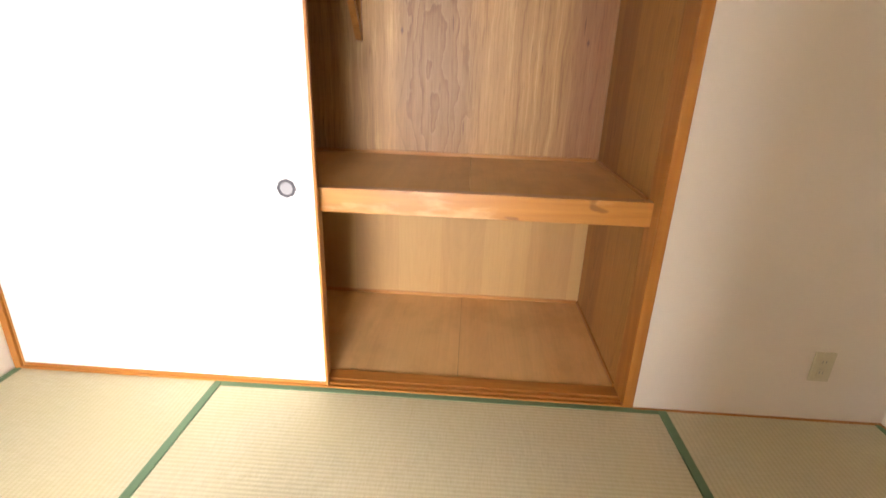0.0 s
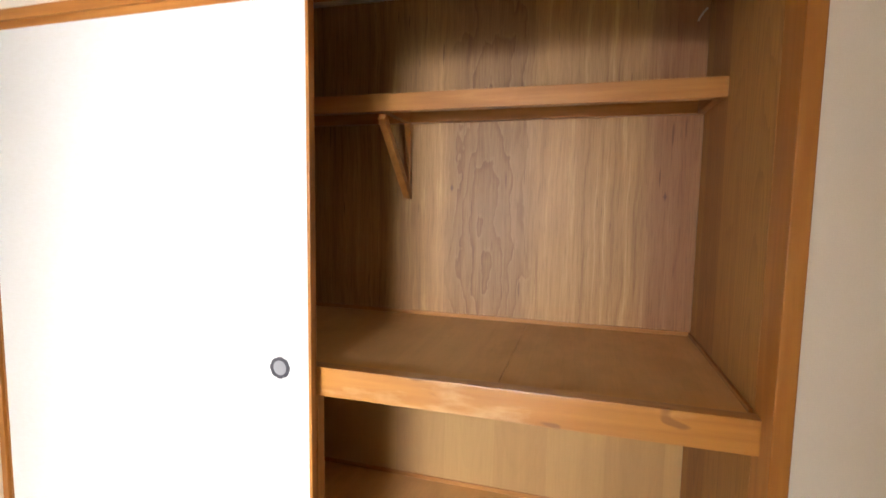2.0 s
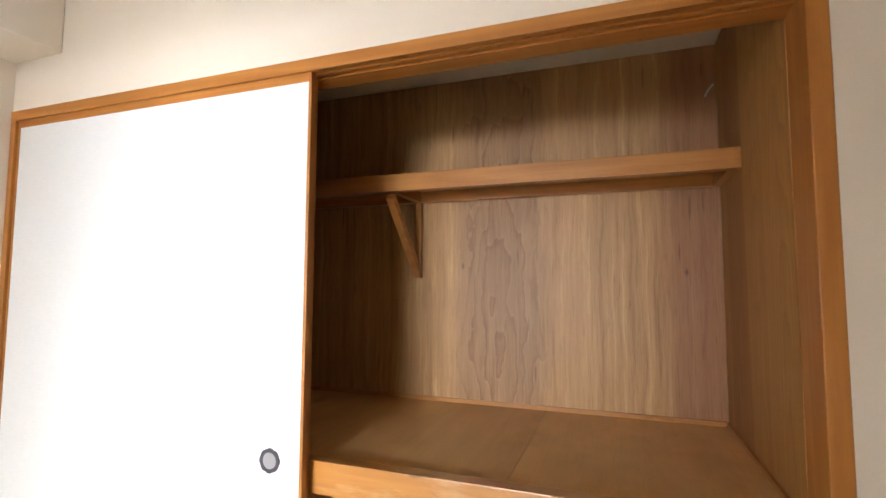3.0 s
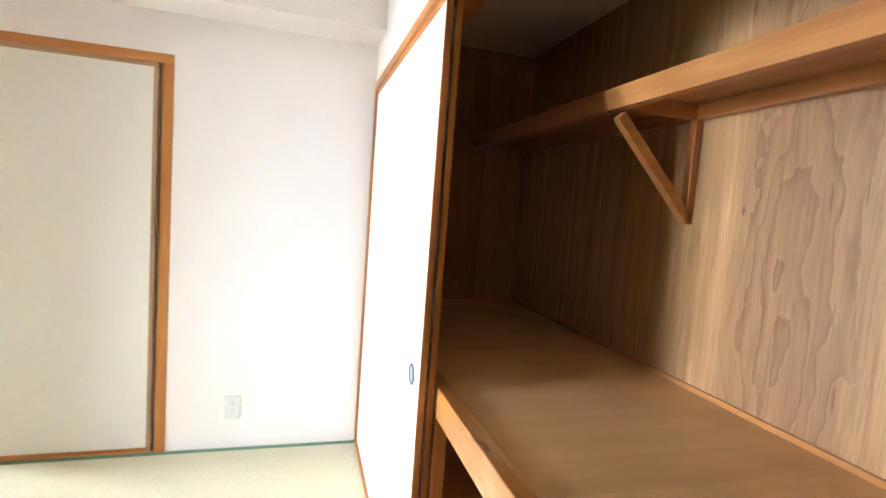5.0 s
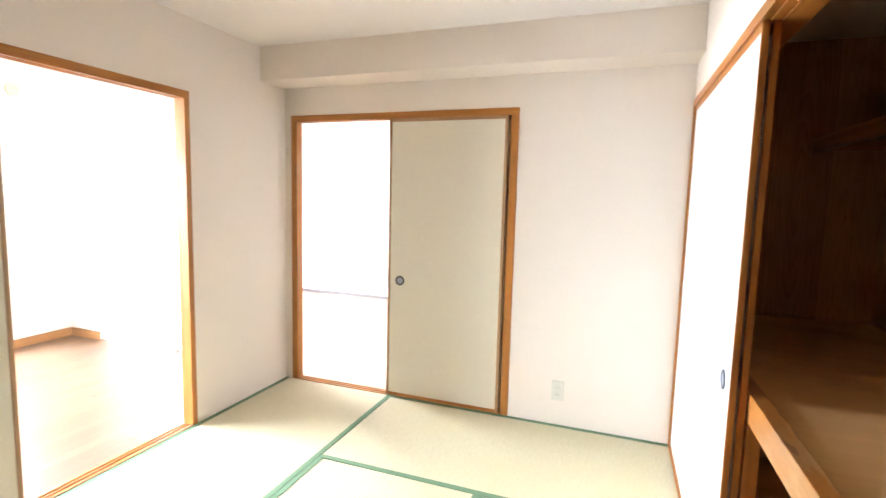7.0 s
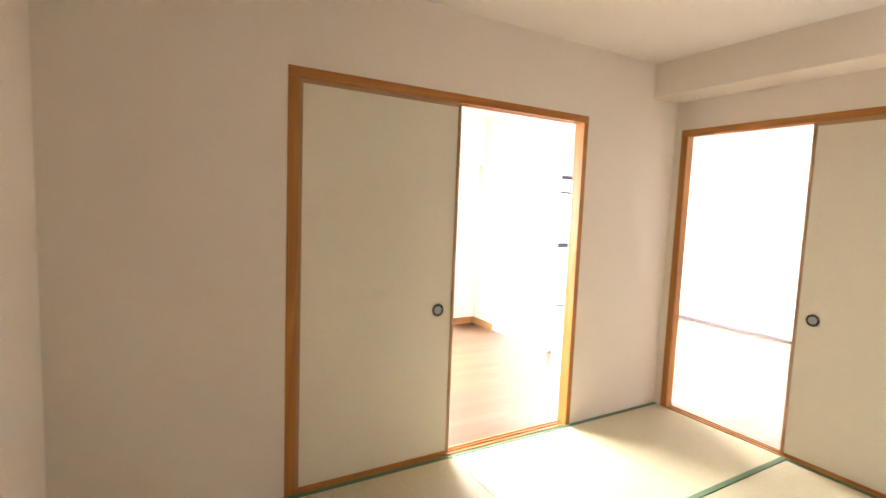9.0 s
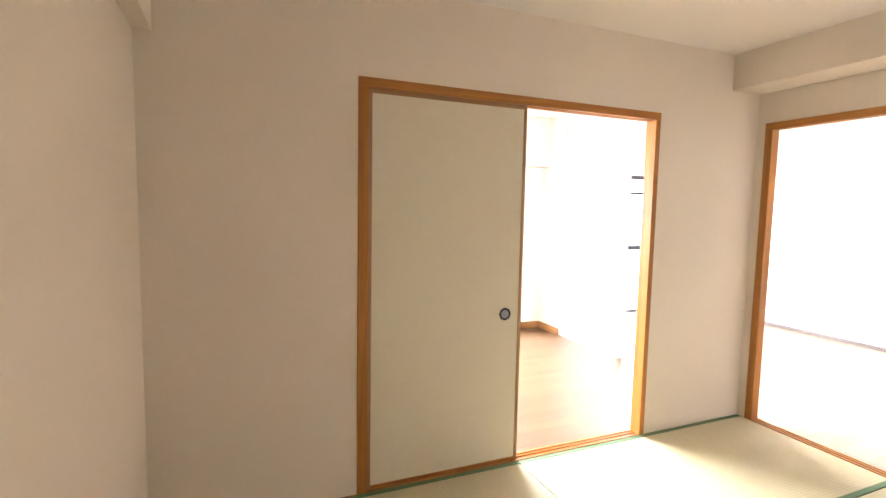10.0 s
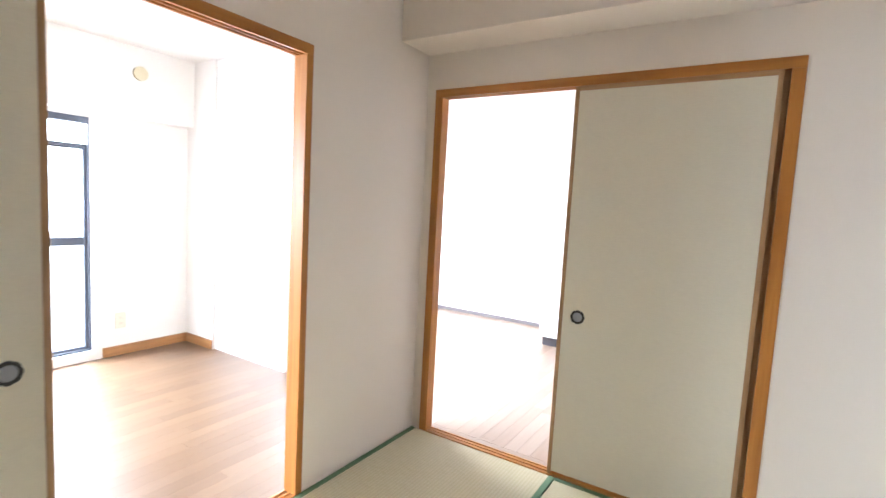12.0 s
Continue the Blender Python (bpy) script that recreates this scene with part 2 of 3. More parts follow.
def tatami_mat_material():
    """Woven rush: ribs along the mat, fine rush strands across it, faint worn patches."""
    m, nt, b = material("tatami_rush", 0.62)
    vec = mapped(nt, (1, 1, 1))
    sep = nt.nodes.new("ShaderNodeSeparateXYZ")
    nt.links.new(vec, sep.inputs[0])
    rib = math_node(nt, "SINE", math_node(nt, "MULTIPLY", sep.outputs["Y"], 2 * math.pi / 0.0168))
    rib = math_node(nt, "ADD", math_node(nt, "MULTIPLY", rib, 0.5), 0.5)
    strands = noise_tex(nt, mapped(nt, (330, 22, 60)), 1.0, 3, 0.7)
    worn = noise_tex(nt, vec, 2.3, 4)
    info = nt.nodes.new("ShaderNodeObjectInfo")
    straw = ramp(nt, strands, [(0.3, (0.53, 0.47, 0.30)), (0.55, (0.62, 0.56, 0.395)), (0.75, (0.68, 0.62, 0.44))])
    straw = blend(nt, ramp(nt, worn, [(0.42, (0, 0, 0)), (0.66, (0.4, 0.4, 0.4))]), straw, (0.61, 0.52, 0.28))
    col = blend(nt, math_node(nt, "MULTIPLY", math_node(nt, "SUBTRACT", 1.0, rib), 0.29), straw, (0.36, 0.30, 0.14))
    col = blend(nt, math_node(nt, "MULTIPLY", info.outputs["Random"], 0.25), col, (0.57, 0.52, 0.32))
    nt.links.new(col, b.inputs["Base Color"])
    relief(nt, b, math_node(nt, "ADD", rib, math_node(nt, "MULTIPLY", strands, 0.5)), 0.28, 0.001)
    return m


def paper(name, base, tint):
    """Fusuma paper: pale, long fibres, slightly uneven."""
    m, nt, b = material(name, 0.7)
    vec = mapped(nt, (1, 1, 1))
    fibre = noise_tex(nt, mapped(nt, (40, 40, 260)), 1.0, 3, 0.6)
    cloud = noise_tex(nt, vec, 2.0, 4)
    col = blend(nt, math_node(nt, "MULTIPLY", cloud, 0.7), base, tint)
    col = blend(nt, 0.10, col, ramp(nt, fibre, [(0.35, (0.7, 0.68, 0.6)), (0.6, (1, 1, 1))]), "MULTIPLY")
    nt.links.new(col, b.inputs["Base Color"])
    relief(nt, b, fibre, 0.08, 0.0006)
    b.inputs["Specular IOR Level"].default_value = 0.3
    return m


def plain(name, colour, rough=0.5, metal=0.0, vary=0.15, scale=30):
    m, nt, b = material(name, rough, metal)
    n = noise_tex(nt, mapped(nt, (1, 1, 1)), scale, 4)
    col = blend(nt, math_node(nt, "MULTIPLY", n, vary * 2), colour, tuple(c * 0.7 for c in colour))
    nt.links.new(col, b.inputs["Base Color"])
    rgh = math_node(nt, "ADD", math_node(nt, "MULTIPLY", n, 0.15), rough - 0.07)
    nt.links.new(rgh, b.inputs["Roughness"])
    return m


def floorboard(name, low, mid, high, coat):
    """Varnished beech-coloured boards, each with its own tone."""
    m, nt, b = material(name, 0.2)
    info = nt.nodes.new("ShaderNodeObjectInfo")
    geo = nt.nodes.new("ShaderNodeNewGeometry")
    pick = math_node(nt, "FRACT", math_node(nt, "ADD", info.outputs["Random"], geo.outputs["Random Per Island"]))
    co = nt.nodes.new("ShaderNodeTexCoord")
    mp = nt.nodes.new("ShaderNodeMapping")
    mp.inputs["Scale"].default_value = (1.6, 22, 10)
    shift = nt.nodes.new("ShaderNodeCombineXYZ")
    nt.links.new(math_node(nt, "MULTIPLY", pick, 60.0), shift.inputs[0])
    nt.links.new(math_node(nt, "MULTIPLY", pick, 91.0), shift.inputs[1])
    nt.links.new(co.outputs["Object"], mp.inputs["Vector"])
    nt.links.new(shift.outputs["Vector"], mp.inputs["Location"])
    grain = noise_tex(nt, mp.outputs["Vector"], 1.0, 5, 0.65)
    tone = ramp(nt, pick, [(0.0, low), (0.5, mid), (1.0, high)])
    col = blend(nt, 0.28, tone, ramp(nt, grain, [(0.3, (0.72, 0.66, 0.6)), (0.62, (1, 1, 1))]), "MULTIPLY")
    nt.links.new(col, b.inputs["Base Color"])
    rgh = math_node(nt, "ADD", math_node(nt, "MULTIPLY", grain, 0.08), 0.3)
    nt.links.new(rgh, b.inputs["Roughness"])
    relief(nt, b, grain, 0.05, 0.0005)
    b.inputs["Coat Weight"].default_value = coat
    b.inputs["Coat Roughness"].default_value = 0.1
    b.inputs["Coat IOR"].default_value = 1.4
    b.inputs["Specular IOR Level"].default_value = 0.2
    return m


WALL = plaster("wallpaper_ivory", (0.84, 0.76, 0.66), (0.80, 0.713, 0.605))
WALL_W = plaster("wallpaper_white", (0.84, 0.82, 0.79), (0.80, 0.78, 0.75))
CEIL = plaster("ceiling_paper", (0.87, 0.83, 0.77), (0.83, 0.785, 0.725), 260)
TRIM = {a: wood("trim_wood_" + a, a, (0.485, 0.207, 0.047), (0.37, 0.138, 0.028), 0.38) for a in "xyz"}
STILE = {a: wood("tan_stile_wood_" + a, a, (0.43, 0.255, 0.125), (0.33, 0.185, 0.085), 0.45) for a in "xyz"}
PALE = {a: wood("pale_timber_" + a, a, (0.52, 0.24, 0.068), (0.39, 0.16, 0.043), 0.34) for a in "xyz"}
PLY = {a: plywood("lauan_plywood_" + a, a, (0.44, 0.232, 0.072), (0.23, 0.098, 0.030), (0.335, 0.152, 0.052)) for a in "xyz"}
PLYF = scuffed(plywood("smooth_plywood", "y", (0.75, 0.465, 0.195), (0.62, 0.36, 0.14), (0.71, 0.42, 0.175), 0.14, 0.1), 0.3, 0.36)
PLYL = plywood("pale_plywood", "z", (0.49, 0.30, 0.115), (0.37, 0.21, 0.075), (0.43, 0.25, 0.095), 0.14, 0.1)
CX0, CX1, CY, CZ = -0.03, 2.438, 0.872, 2.17   # inside of the closet
FIGURED = back_panel()
RUSH = tatami_mat_material()
HERI = plain("green_border_cloth", (0.135, 0.23, 0.125), 0.8, vary=0.3, scale=500)
PAPER_W = paper("white_fusuma_paper", (0.83, 0.845, 0.86), (0.81, 0.82, 0.83))
PAPER_C = paper("cream_fusuma_paper", (0.75, 0.695, 0.555), (0.72, 0.655, 0.51))
STEEL = plain("dull_grey_metal", (0.30, 0.30, 0.31), 0.4, 0.7)
DARK = plain("dark_bronze_metal", (0.035, 0.033, 0.032), 0.4, 0.6)
PLASTIC = plain("ivory_plastic", (0.61, 0.55, 0.385), 0.4, vary=0.05)
PALE_PLASTIC = plain("pale_ivory_plastic", (0.69, 0.655, 0.555), 0.4, vary=0.05)
GREY_SLOT = plain("grey_slot", (0.30, 0.28, 0.25), 0.6)
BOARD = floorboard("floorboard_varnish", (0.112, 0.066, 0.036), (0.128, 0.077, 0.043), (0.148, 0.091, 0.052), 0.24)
# the same boards paled: the kitchen's glare is put into the colour
BOARD_K = floorboard("glare_floorboard_varnish", (0.33, 0.235, 0.175), (0.37, 0.27, 0.205), (0.41, 0.31, 0.24), 0.3)
UNDER = plain("dark_subfloor", (0.11, 0.07, 0.042), 0.8)
ALU = plain("bronze_aluminium", (0.075, 0.088, 0.115), 0.5, 0.2)
WHITE = plain("white_laminate", (0.80, 0.80, 0.79), 0.35, vary=0.04)
PLINTH = plain("dark_plinth", (0.06, 0.05, 0.055), 0.6)
BASE = wood("baseboard_wood", "x", (0.36, 0.19, 0.075), (0.25, 0.12, 0.04), 0.45)
CONCRETE = plain("balcony_concrete", (0.52, 0.51, 0.49), 0.85, vary=0.2, scale=6)
GROUND = plain("pale_ground", (0.30, 0.29, 0.26), 0.9, vary=0.3, scale=0.8)

glass, gnt, gb = material("window_glass", 0.02)
gb.inputs["Transmission Weight"].default_value = 1.0
gb.inputs["IOR"].default_value = 1.45
gb.inputs["Base Color"].default_value = (0.98, 0.99, 1.0, 1)
frosted, fnt, fb = material("frosted_glass", 0.55)
fb.inputs["Transmission Weight"].default_value = 1.0
fb.inputs["IOR"].default_value = 1.45
fb.inputs["Base Color"].default_value = (0.97, 0.98, 0.98, 1)
relief(fnt, fb, noise_tex(fnt, mapped(fnt, (1, 1, 1)), 240, 2), 0.3, 0.001)


# ---- building helpers ----
def box(x0, x1, y0, y1, z0, z1, bevel=0.0, bm=None):
    bm = bm or bmesh.new()
    vs = [bm.verts.new((x, y, z)) for x in (x0, x1) for y in (y0, y1) for z in (z0, z1)]
    for f in ((0, 1, 3, 2), (4, 6, 7, 5), (0, 4, 5, 1), (2, 3, 7, 6), (0, 2, 6, 4), (1, 5, 7, 3)):
        bm.faces.new([vs[i] for i in f])
    if bevel:
        edges = list({e for v in vs for e in v.link_edges})
        bmesh.ops.bevel(bm, geom=edges, offset=bevel, segments=2, profile=0.6, affect="EDGES")
    return bm


def part(name, bm, mat, parent=None, label=""):
    """Links a bmesh in world coordinates as one mesh under a thing."""
    bmesh.ops.recalc_face_normals(bm, faces=bm.faces)
    me = bpy.data.meshes.new(name)
    ob = new(name, me)
    if parent is not None:
        ob.parent = parent
        top = parent.matrix_world.copy()
        if parent.parent is not None:
            top = parent.parent.matrix_world @ parent.matrix_basis
        bm.transform(top.inverted())
    bm.to_mesh(me)
    bm.free()
    me.materials.append(mat)
    if label:
        tagged(ob, label)
    return ob


def thing(name, x, y, z, label, category, group="", kind="", turn=0):
    ob = new(name)
    ob.empty_display_size = 0.1
    ob.matrix_world = ob.matrix_basis = pose(x, y, z, 0, 0, turn)
    bpy.context.view_layer.update()
    return tagged(ob, label, category, group, kind)


def structure(name, bm, mat, label, category):
    return tagged(part(name, bm, mat), label, category, kind="structure")


def disc(bm, m, r0, r1, y0, y1, n=40, scallop=0.0, lobes=8):
    """A ring or disc, turned round the local y axis, from radius r0 to r1 and y0 to y1."""
    def ring(r, y, s):
        out = []
        for k in range(n):
            a = 2 * math.pi * k / n
            q = r * (1 + s * abs(math.cos(a * lobes / 2)))
            out.append(bm.verts.new(m @ Vector((q * math.cos(a), y, q * math.sin(a)))))
        return out
    rings = [ring(r1, y0, scallop), ring(r1, y1, scallop), ring(max(r0, 0.0005), y1, 0), ring(max(r0, 0.0005), y0, 0)]
    for a, b in ((0, 1), (1, 2), (2, 3), (3, 0)):
        for k in range(n):
            j = (k + 1) % n
            bm.faces.new((rings[a][k], rings[a][j], rings[b][j], rings[b][k]))
    return bm


# ---- room sizes ----
RX, RY, RZ = 3.40, -2.60, 2.30
TOP = 1.90          # top of the door frames
SY, KX = -5.07, -2.82   # south wall of the far rooms, west wall of the kitchen
T, TS = 0.10, 0.066   # wall thicknesses

# ---- large structure: tatami room ----
structure("floor", box(0, RX, RY, 0, -0.2, -0.055), UNDER, "dark subfloor under the rush mats", "floor")
structure("ceiling", box(0, RX, RY, 0, RZ, RZ + 0.1), CEIL, "ivory papered ceiling of the mat room", "ceiling")

bm = box(2.478, RX + T, 0, T, -0.2, RZ + 0.1)
box(-T, 2.478, 0, 0.10, TOP - 0.002, RZ + 0.1, bm=bm)
structure("wall_north", bm, WALL, "ivory papered wall round the built-in closet", "wall")
bm = box(-T, 0, -0.928, 0.0, -0.2, RZ + 0.1)
box(-T, 0, -2.545, -0.928, TOP - 0.002, RZ + 0.1, bm=bm)
box(-T, 0, RY - TS, -2.545, -0.2, RZ + 0.1, bm=bm)
structure("wall_west", bm, WALL, "ivory papered wall with a sliding door opening", "wall")
bm = box(0, 0.82, RY - TS, RY, -0.2, RZ + 0.1)
box(0.82, 2.565, RY - TS, RY, TOP - 0.002, RZ + 0.1, bm=bm)
box(2.565, RX + T, RY - TS, RY, -0.2, RZ + 0.1, bm=bm)
structure("wall_south", bm, WALL, "ivory papered wall with a sliding door opening", "wall")
structure("wall_east", box(RX, RX + T, RY, 0, -0.2, RZ + 0.1), WALL, "plain ivory papered wall", "wall")
structure("beam_west", box(0.0005, 0.25, RY + 0.0005, -0.0005, 2.085, RZ + 0.01, 0.004), WALL, "ivory papered beam along the top of the wall", "beam")
structure("beam_east", box(3.335, RX - 0.0005, RY + 0.0005, -0.0005, 1.97, RZ + 0.01, 0.004), WALL, "shallow ivory papered beam along the wall", "beam")


def door_frame(name, along, a0, a1, face, deep, label, lintel=0.042, side=0.046, first=0.046):
    """Two posts, a grooved lintel and a grooved sill round an opening. along: axis of the wall; face: the room side; deep: the far side."""
    fr = thing(name, *((a0, face, 0) if along == "x" else (face, a0, 0)), label, "door frame", kind="structure")
    lo, hi = min(face, deep), max(face, deep)
    out = 0.004 if face > deep else -0.004

    def bx(p0, p1, q0, q1, z0, z1, bevel=0.002, bm=None):
        return box(p0, p1, q0, q1, z0, z1, bevel, bm) if along == "x" else box(q0, q1, p0, p1, z0, z1, bevel, bm)
    if out > 0:
        hi += out
        lo -= 0.004
    else:
        lo += out
        hi += 0.004
    part("post", bx(a0, a0 + first, lo, hi, 0, TOP - lintel), TRIM["z"], fr)
    part("post", bx(a1 - side, a1, lo, hi, 0, TOP - lintel), TRIM["z"], fr)
    # lintel and sill with two running grooves each
    mid = (lo + hi) / 2
    cuts = [lo, mid - 0.024, mid - 0.003, mid + 0.003, mid + 0.024, hi]
    for part_name, z0, z1, g0, g1 in (("lintel", TOP - lintel, TOP, TOP - lintel + 0.012, TOP), ("sill", -0.03, 0.006, -0.03, 0.0)):
        b = bmesh.new()
        for k in range(5):
            low, high = (g0, g1) if k in (1, 3) else (z0, z1)
            bx(a0 if part_name == "lintel" else a0 + first, a1 if part_name == "lintel" else a1 - side,
               cuts[k], cuts[k + 1], low, high, 0.0, b)
        part(part_name, b, (TRIM if part_name == "lintel" else PALE)[along], fr)
    return fr


door_frame("door_frame_west", "y", -2.545, -0.928, 0.0, -0.056, "orange-stained wooden frame of the sliding door opening")
door_frame("door_frame_south", "x", 0.82, 2.565, RY, RY - TS, "orange-stained wooden frame of the sliding door opening", first=0.034)

# frame of the closet
cf = thing("closet_frame", 0.0, 0.0, 0.0, "orange-stained wooden frame of the built-in closet", "door frame", kind="structure")
part("post", box(0.002, 0.03, -0.006, 0.10, 0, TOP - 0.036, 0.002), TRIM["z"], cf)
part("post", box(2.438, 2.478, -0.006, 0.115, 0, TOP - 0.036, 0.003), TRIM["z"], cf)
b = bmesh.new()
for y0, y1, z in ((-0.006, 0.003, 1.864), (0.003, 0.023, 1.870), (0.023, 0.033, 1.864), (0.033, 0.053, 1.870), (0.053, 0.118, 1.863)):
    box(0.002, 2.478, y0, y1, z, TOP, 0, b)
part("lintel", b, TRIM["x"], cf)
b = bmesh.new()
for y0, y1, z in ((-0.004, 0.004, 0.009), (0.004, 0.022, 0.0), (0.022, 0.034, 0.009), (0.034, 0.052, 0.0), (0.052, 0.115, 0.009)):
    box(0.03, 2.438, y0, y1, -0.05, z, 0, b)
part("sill", b, TRIM["x"], cf)


mt = thing("floor_trim", 2.9, 0, 0, "thin brown wooden strip between wall and mats", "trim", kind="structure")
part("strip", box(2.479, RX - 0.001, -0.011, -0.0005, -0.03, 0.004, 0.001), TRIM["x"], mt)
part("strip", box(RX - 0.011, RX - 0.0005, RY + 0.001, -0.012, -0.03, 0.004, 0.001), TRIM["y"], mt)
part("strip", box(2.566, RX - 0.012, RY + 0.0005, RY + 0.010, -0.03, 0.004, 0.001), TRIM["x"], mt)


# ---- tatami mats ----
def tatami(x, y, length, width, turn, label):
    """One mat with its long side along local x, its middle at x, y."""
    t = thing("tatami_mat", x, y, -0.055, label, "tatami mat", "mats of the floor", turn=turn)
    l, w, h = length / 2 - 0.0015, width / 2 - 0.0015, 0.055
    m = t.matrix_world

    def put(name, bmx, mat):
        bmx.transform(m)
        part(name, bmx, mat, t)
    put("mat", box(-l, l, -w + 0.001, w - 0.001, 0, h, 0.004), RUSH)
    for s in (-1, 1):
        e, i = s * w, s * (w - 0.029)
        put("border", box(-l - 0.0004, l + 0.0004, min(e, i), max(e, i), 0.001, h + 0.0022, 0.0015), HERI)
    return t


straw = "straw-yellow woven rush mat with dark green cloth borders"
W3 = -RY / 3
tatami(W3 / 2, -W3, 2 * W3, W3, 90, straw)
tatami(W3 + 0.8525, -W3 / 2, 1.705, W3, 0, straw)
tatami(W3 + 0.8525, -1.5 * W3, 1.705, W3, 0, straw)
tatami((W3 + 1.705 + RX) / 2, -W3, 2 * W3, RX - W3 - 1.705, 90, straw)
tatami(0.85, -2.5 * W3, 1.70, W3, 0, straw)
tatami(2.55, -2.5 * W3, 1.70, W3, 0, straw)


# ---- sliding doors ----
def handle(parent_part, m, ring_mat, dish_mat):
    """A round recessed finger pull: notched rim, dished middle. m places it, its face along local -y."""
    b = disc(bmesh.new(), m, 0.022, 0.031, -0.004, 0.001, 48, 0.07)
    bmesh.ops.bevel(b, geom=[e for e in b.edges], offset=0.0006, segments=1, affect="EDGES")
    pull = part("finger_pull", b, ring_mat, parent_part, "notched round metal finger pull")
    return pull


def dish(parent_part, m, mat):
    b = bmesh.new()
    rows = [(0.0235, -0.0034), (0.021, -0.0016), (0.012, -0.0011), (0.0004, -0.0009)]
    rings = []
    for r, y in rows:
        rings.append([b.verts.new(m @ Vector((r * math.cos(2 * math.pi * k / 40), y, r * math.sin(2 * math.pi * k / 40)))) for k in range(40)])
    for p, q in zip(rings, rings[1:]):
        for k in range(40):
            b.faces.new((p[k], p[(k + 1) % 40], q[(k + 1) % 40], q[k]))
    o = part("dish", b, mat, parent_part)
    return o


def fusuma(along, a0, a1, q, z0, z1, paper_mat, pull_at, face, label, group, ring_mat=DARK, dish_mat=STEEL, edge=0.019, pull_z=0.80, rim=STILE):
    """A sliding door: papered panel, thin wooden edges, finger pull. q: the middle of its thickness; face: the sign of the room side."""
    t = thing("fusuma_door", *((a0, q, z0) if along == "x" else (q, a0, z0)), label, "sliding door", group)

    def bx(p0, p1, h, s0, s1, bevel):
        return box(p0, p1, q - h, q + h, s0, s1, bevel) if along == "x" else box(q - h, q + h, p0, p1, s0, s1, bevel)
    panel = part("panel", bx(a0 + edge - 0.001, a1 - edge + 0.001, 0.0075, z0 + 0.012, z1 - 0.012, 0), paper_mat, t)
    part("stile", bx(a0, a0 + edge, 0.0095, z0, z1, 0.0015), rim["z"], t)
    part("stile", bx(a1 - edge, a1, 0.0095, z0, z1, 0.0015), rim["z"], t)
    part("rail", bx(a0 + edge, a1 - edge, 0.009, z0, z0 + 0.022, 0.0012), TRIM[along], t)
    part("rail", bx(a0 + edge, a1 - edge, 0.009, z1 - 0.03, z1, 0.0012), rim[along], t)
    if pull_at is not None:
        spot = (pull_at, q + face * 0.0075, pull_z) if along == "x" else (q + face * 0.0075, pull_at, pull_z)
        turn = {("x", -1): 0, ("x", 1): 180, ("y", 1): 90, ("y", -1): -90}[(along, face)]
        m = pose(*spot, 0, 0, turn)
        pull = handle(t, m, ring_mat, dish_mat)
        dish(pull, m, dish_mat)
    return t


SILVER = plain("brushed_silver", (0.30, 0.305, 0.33), 0.5, 0.2)
RIM = plain("dark_steel_rim", (0.07, 0.07, 0.085), 0.45, 0.5)
closet_doors = "doors of the closet"
fusuma("x", 0.032, 1.292, 0.013, 0.003, 1.869, PAPER_W, 1.188, -1, "closed white-papered closet door with thin wooden edges", closet_doors, RIM, SILVER, 0.0095, rim=TRIM)
fusuma("x", 0.036, 1.280, 0.043, 0.003, 1.869, PAPER_W, None, -1, "white-papered closet door slid behind the other", closet_doors, RIM, SILVER, 0.0095, rim=TRIM)
fusuma("y", -1.780, -0.994, -0.013, 0.002, 1.868, PAPER_C, -1.690, 1, "cream-papered sliding door beside the open doorway", "doors of the west opening")
fusuma("y", -1.770, -0.9745, -0.039, 0.002, 1.868, PAPER_C, None, 1, "cream-papered sliding door slid behind the other", "doors of the west opening")
fusuma("x", 1.700, 2.5175, RY - 0.020, 0.002, 1.868, PAPER_C, 1.796, 1, "cream-papered sliding door beside the open doorway", "doors of the south opening")
fusuma("x", 1.710, 2.5185, RY - 0.046, 0.002, 1.868, PAPER_C, None, 1, "cream-papered sliding door slid behind the other", "doors of the south opening")


# ---- closet ----
bm = box(CX0 - 0.1, CX1 + 0.1, CY + 0.006, CY + 0.1, -0.2, CZ + 0.1)
structure("closet_wall_back", bm, UNDER, "rough wall behind the closet panelling", "wall")
left = structure("closet_wall_side", box(CX0 - 0.1, CX0 - 0.006, 0.10, CY + 0.006, -0.2, CZ + 0.1), UNDER, "side wall of the closet", "wall")
part("panel", box(CX0 - 0.005, CX0, 0.10, CY, 0, CZ), PLY["z"], left)
right = structure("closet_wall_side", box(CX1 + 0.007, CX1 + 0.1, T, CY + 0.006, -0.2, CZ + 0.1), UNDER, "side wall of the closet", "wall")
part("panel", box(CX1, CX1 + 0.006, 0.116, CY, 0, CZ), PLY["z"], right)
panels = thing("closet_panelling", CX0, CY, 0, "brown lauan plywood panelling on the closet back wall", "panelling", kind="structure")
for x0, x1 in ((CX0, 0.61), (0.61, CX1)):
    for z0, z1 in ((0.0, 0.74), (0.78, CZ)):
        part("panel", box(x0 + 0.0005, x1 - 0.0005, CY, CY + 0.005, z0, z1), FIGURED if z0 > 0.5 else PLYL, panels)
structure("closet_ceiling", box(CX0, CX1, 0.10, CY, CZ, CZ + 0.08), CEIL, "pale board over the closet", "ceiling")
cfloor = structure("closet_floor", box(CX0, CX1, 0.115, CY, -0.2, -0.008), UNDER, "closet subfloor", "floor")
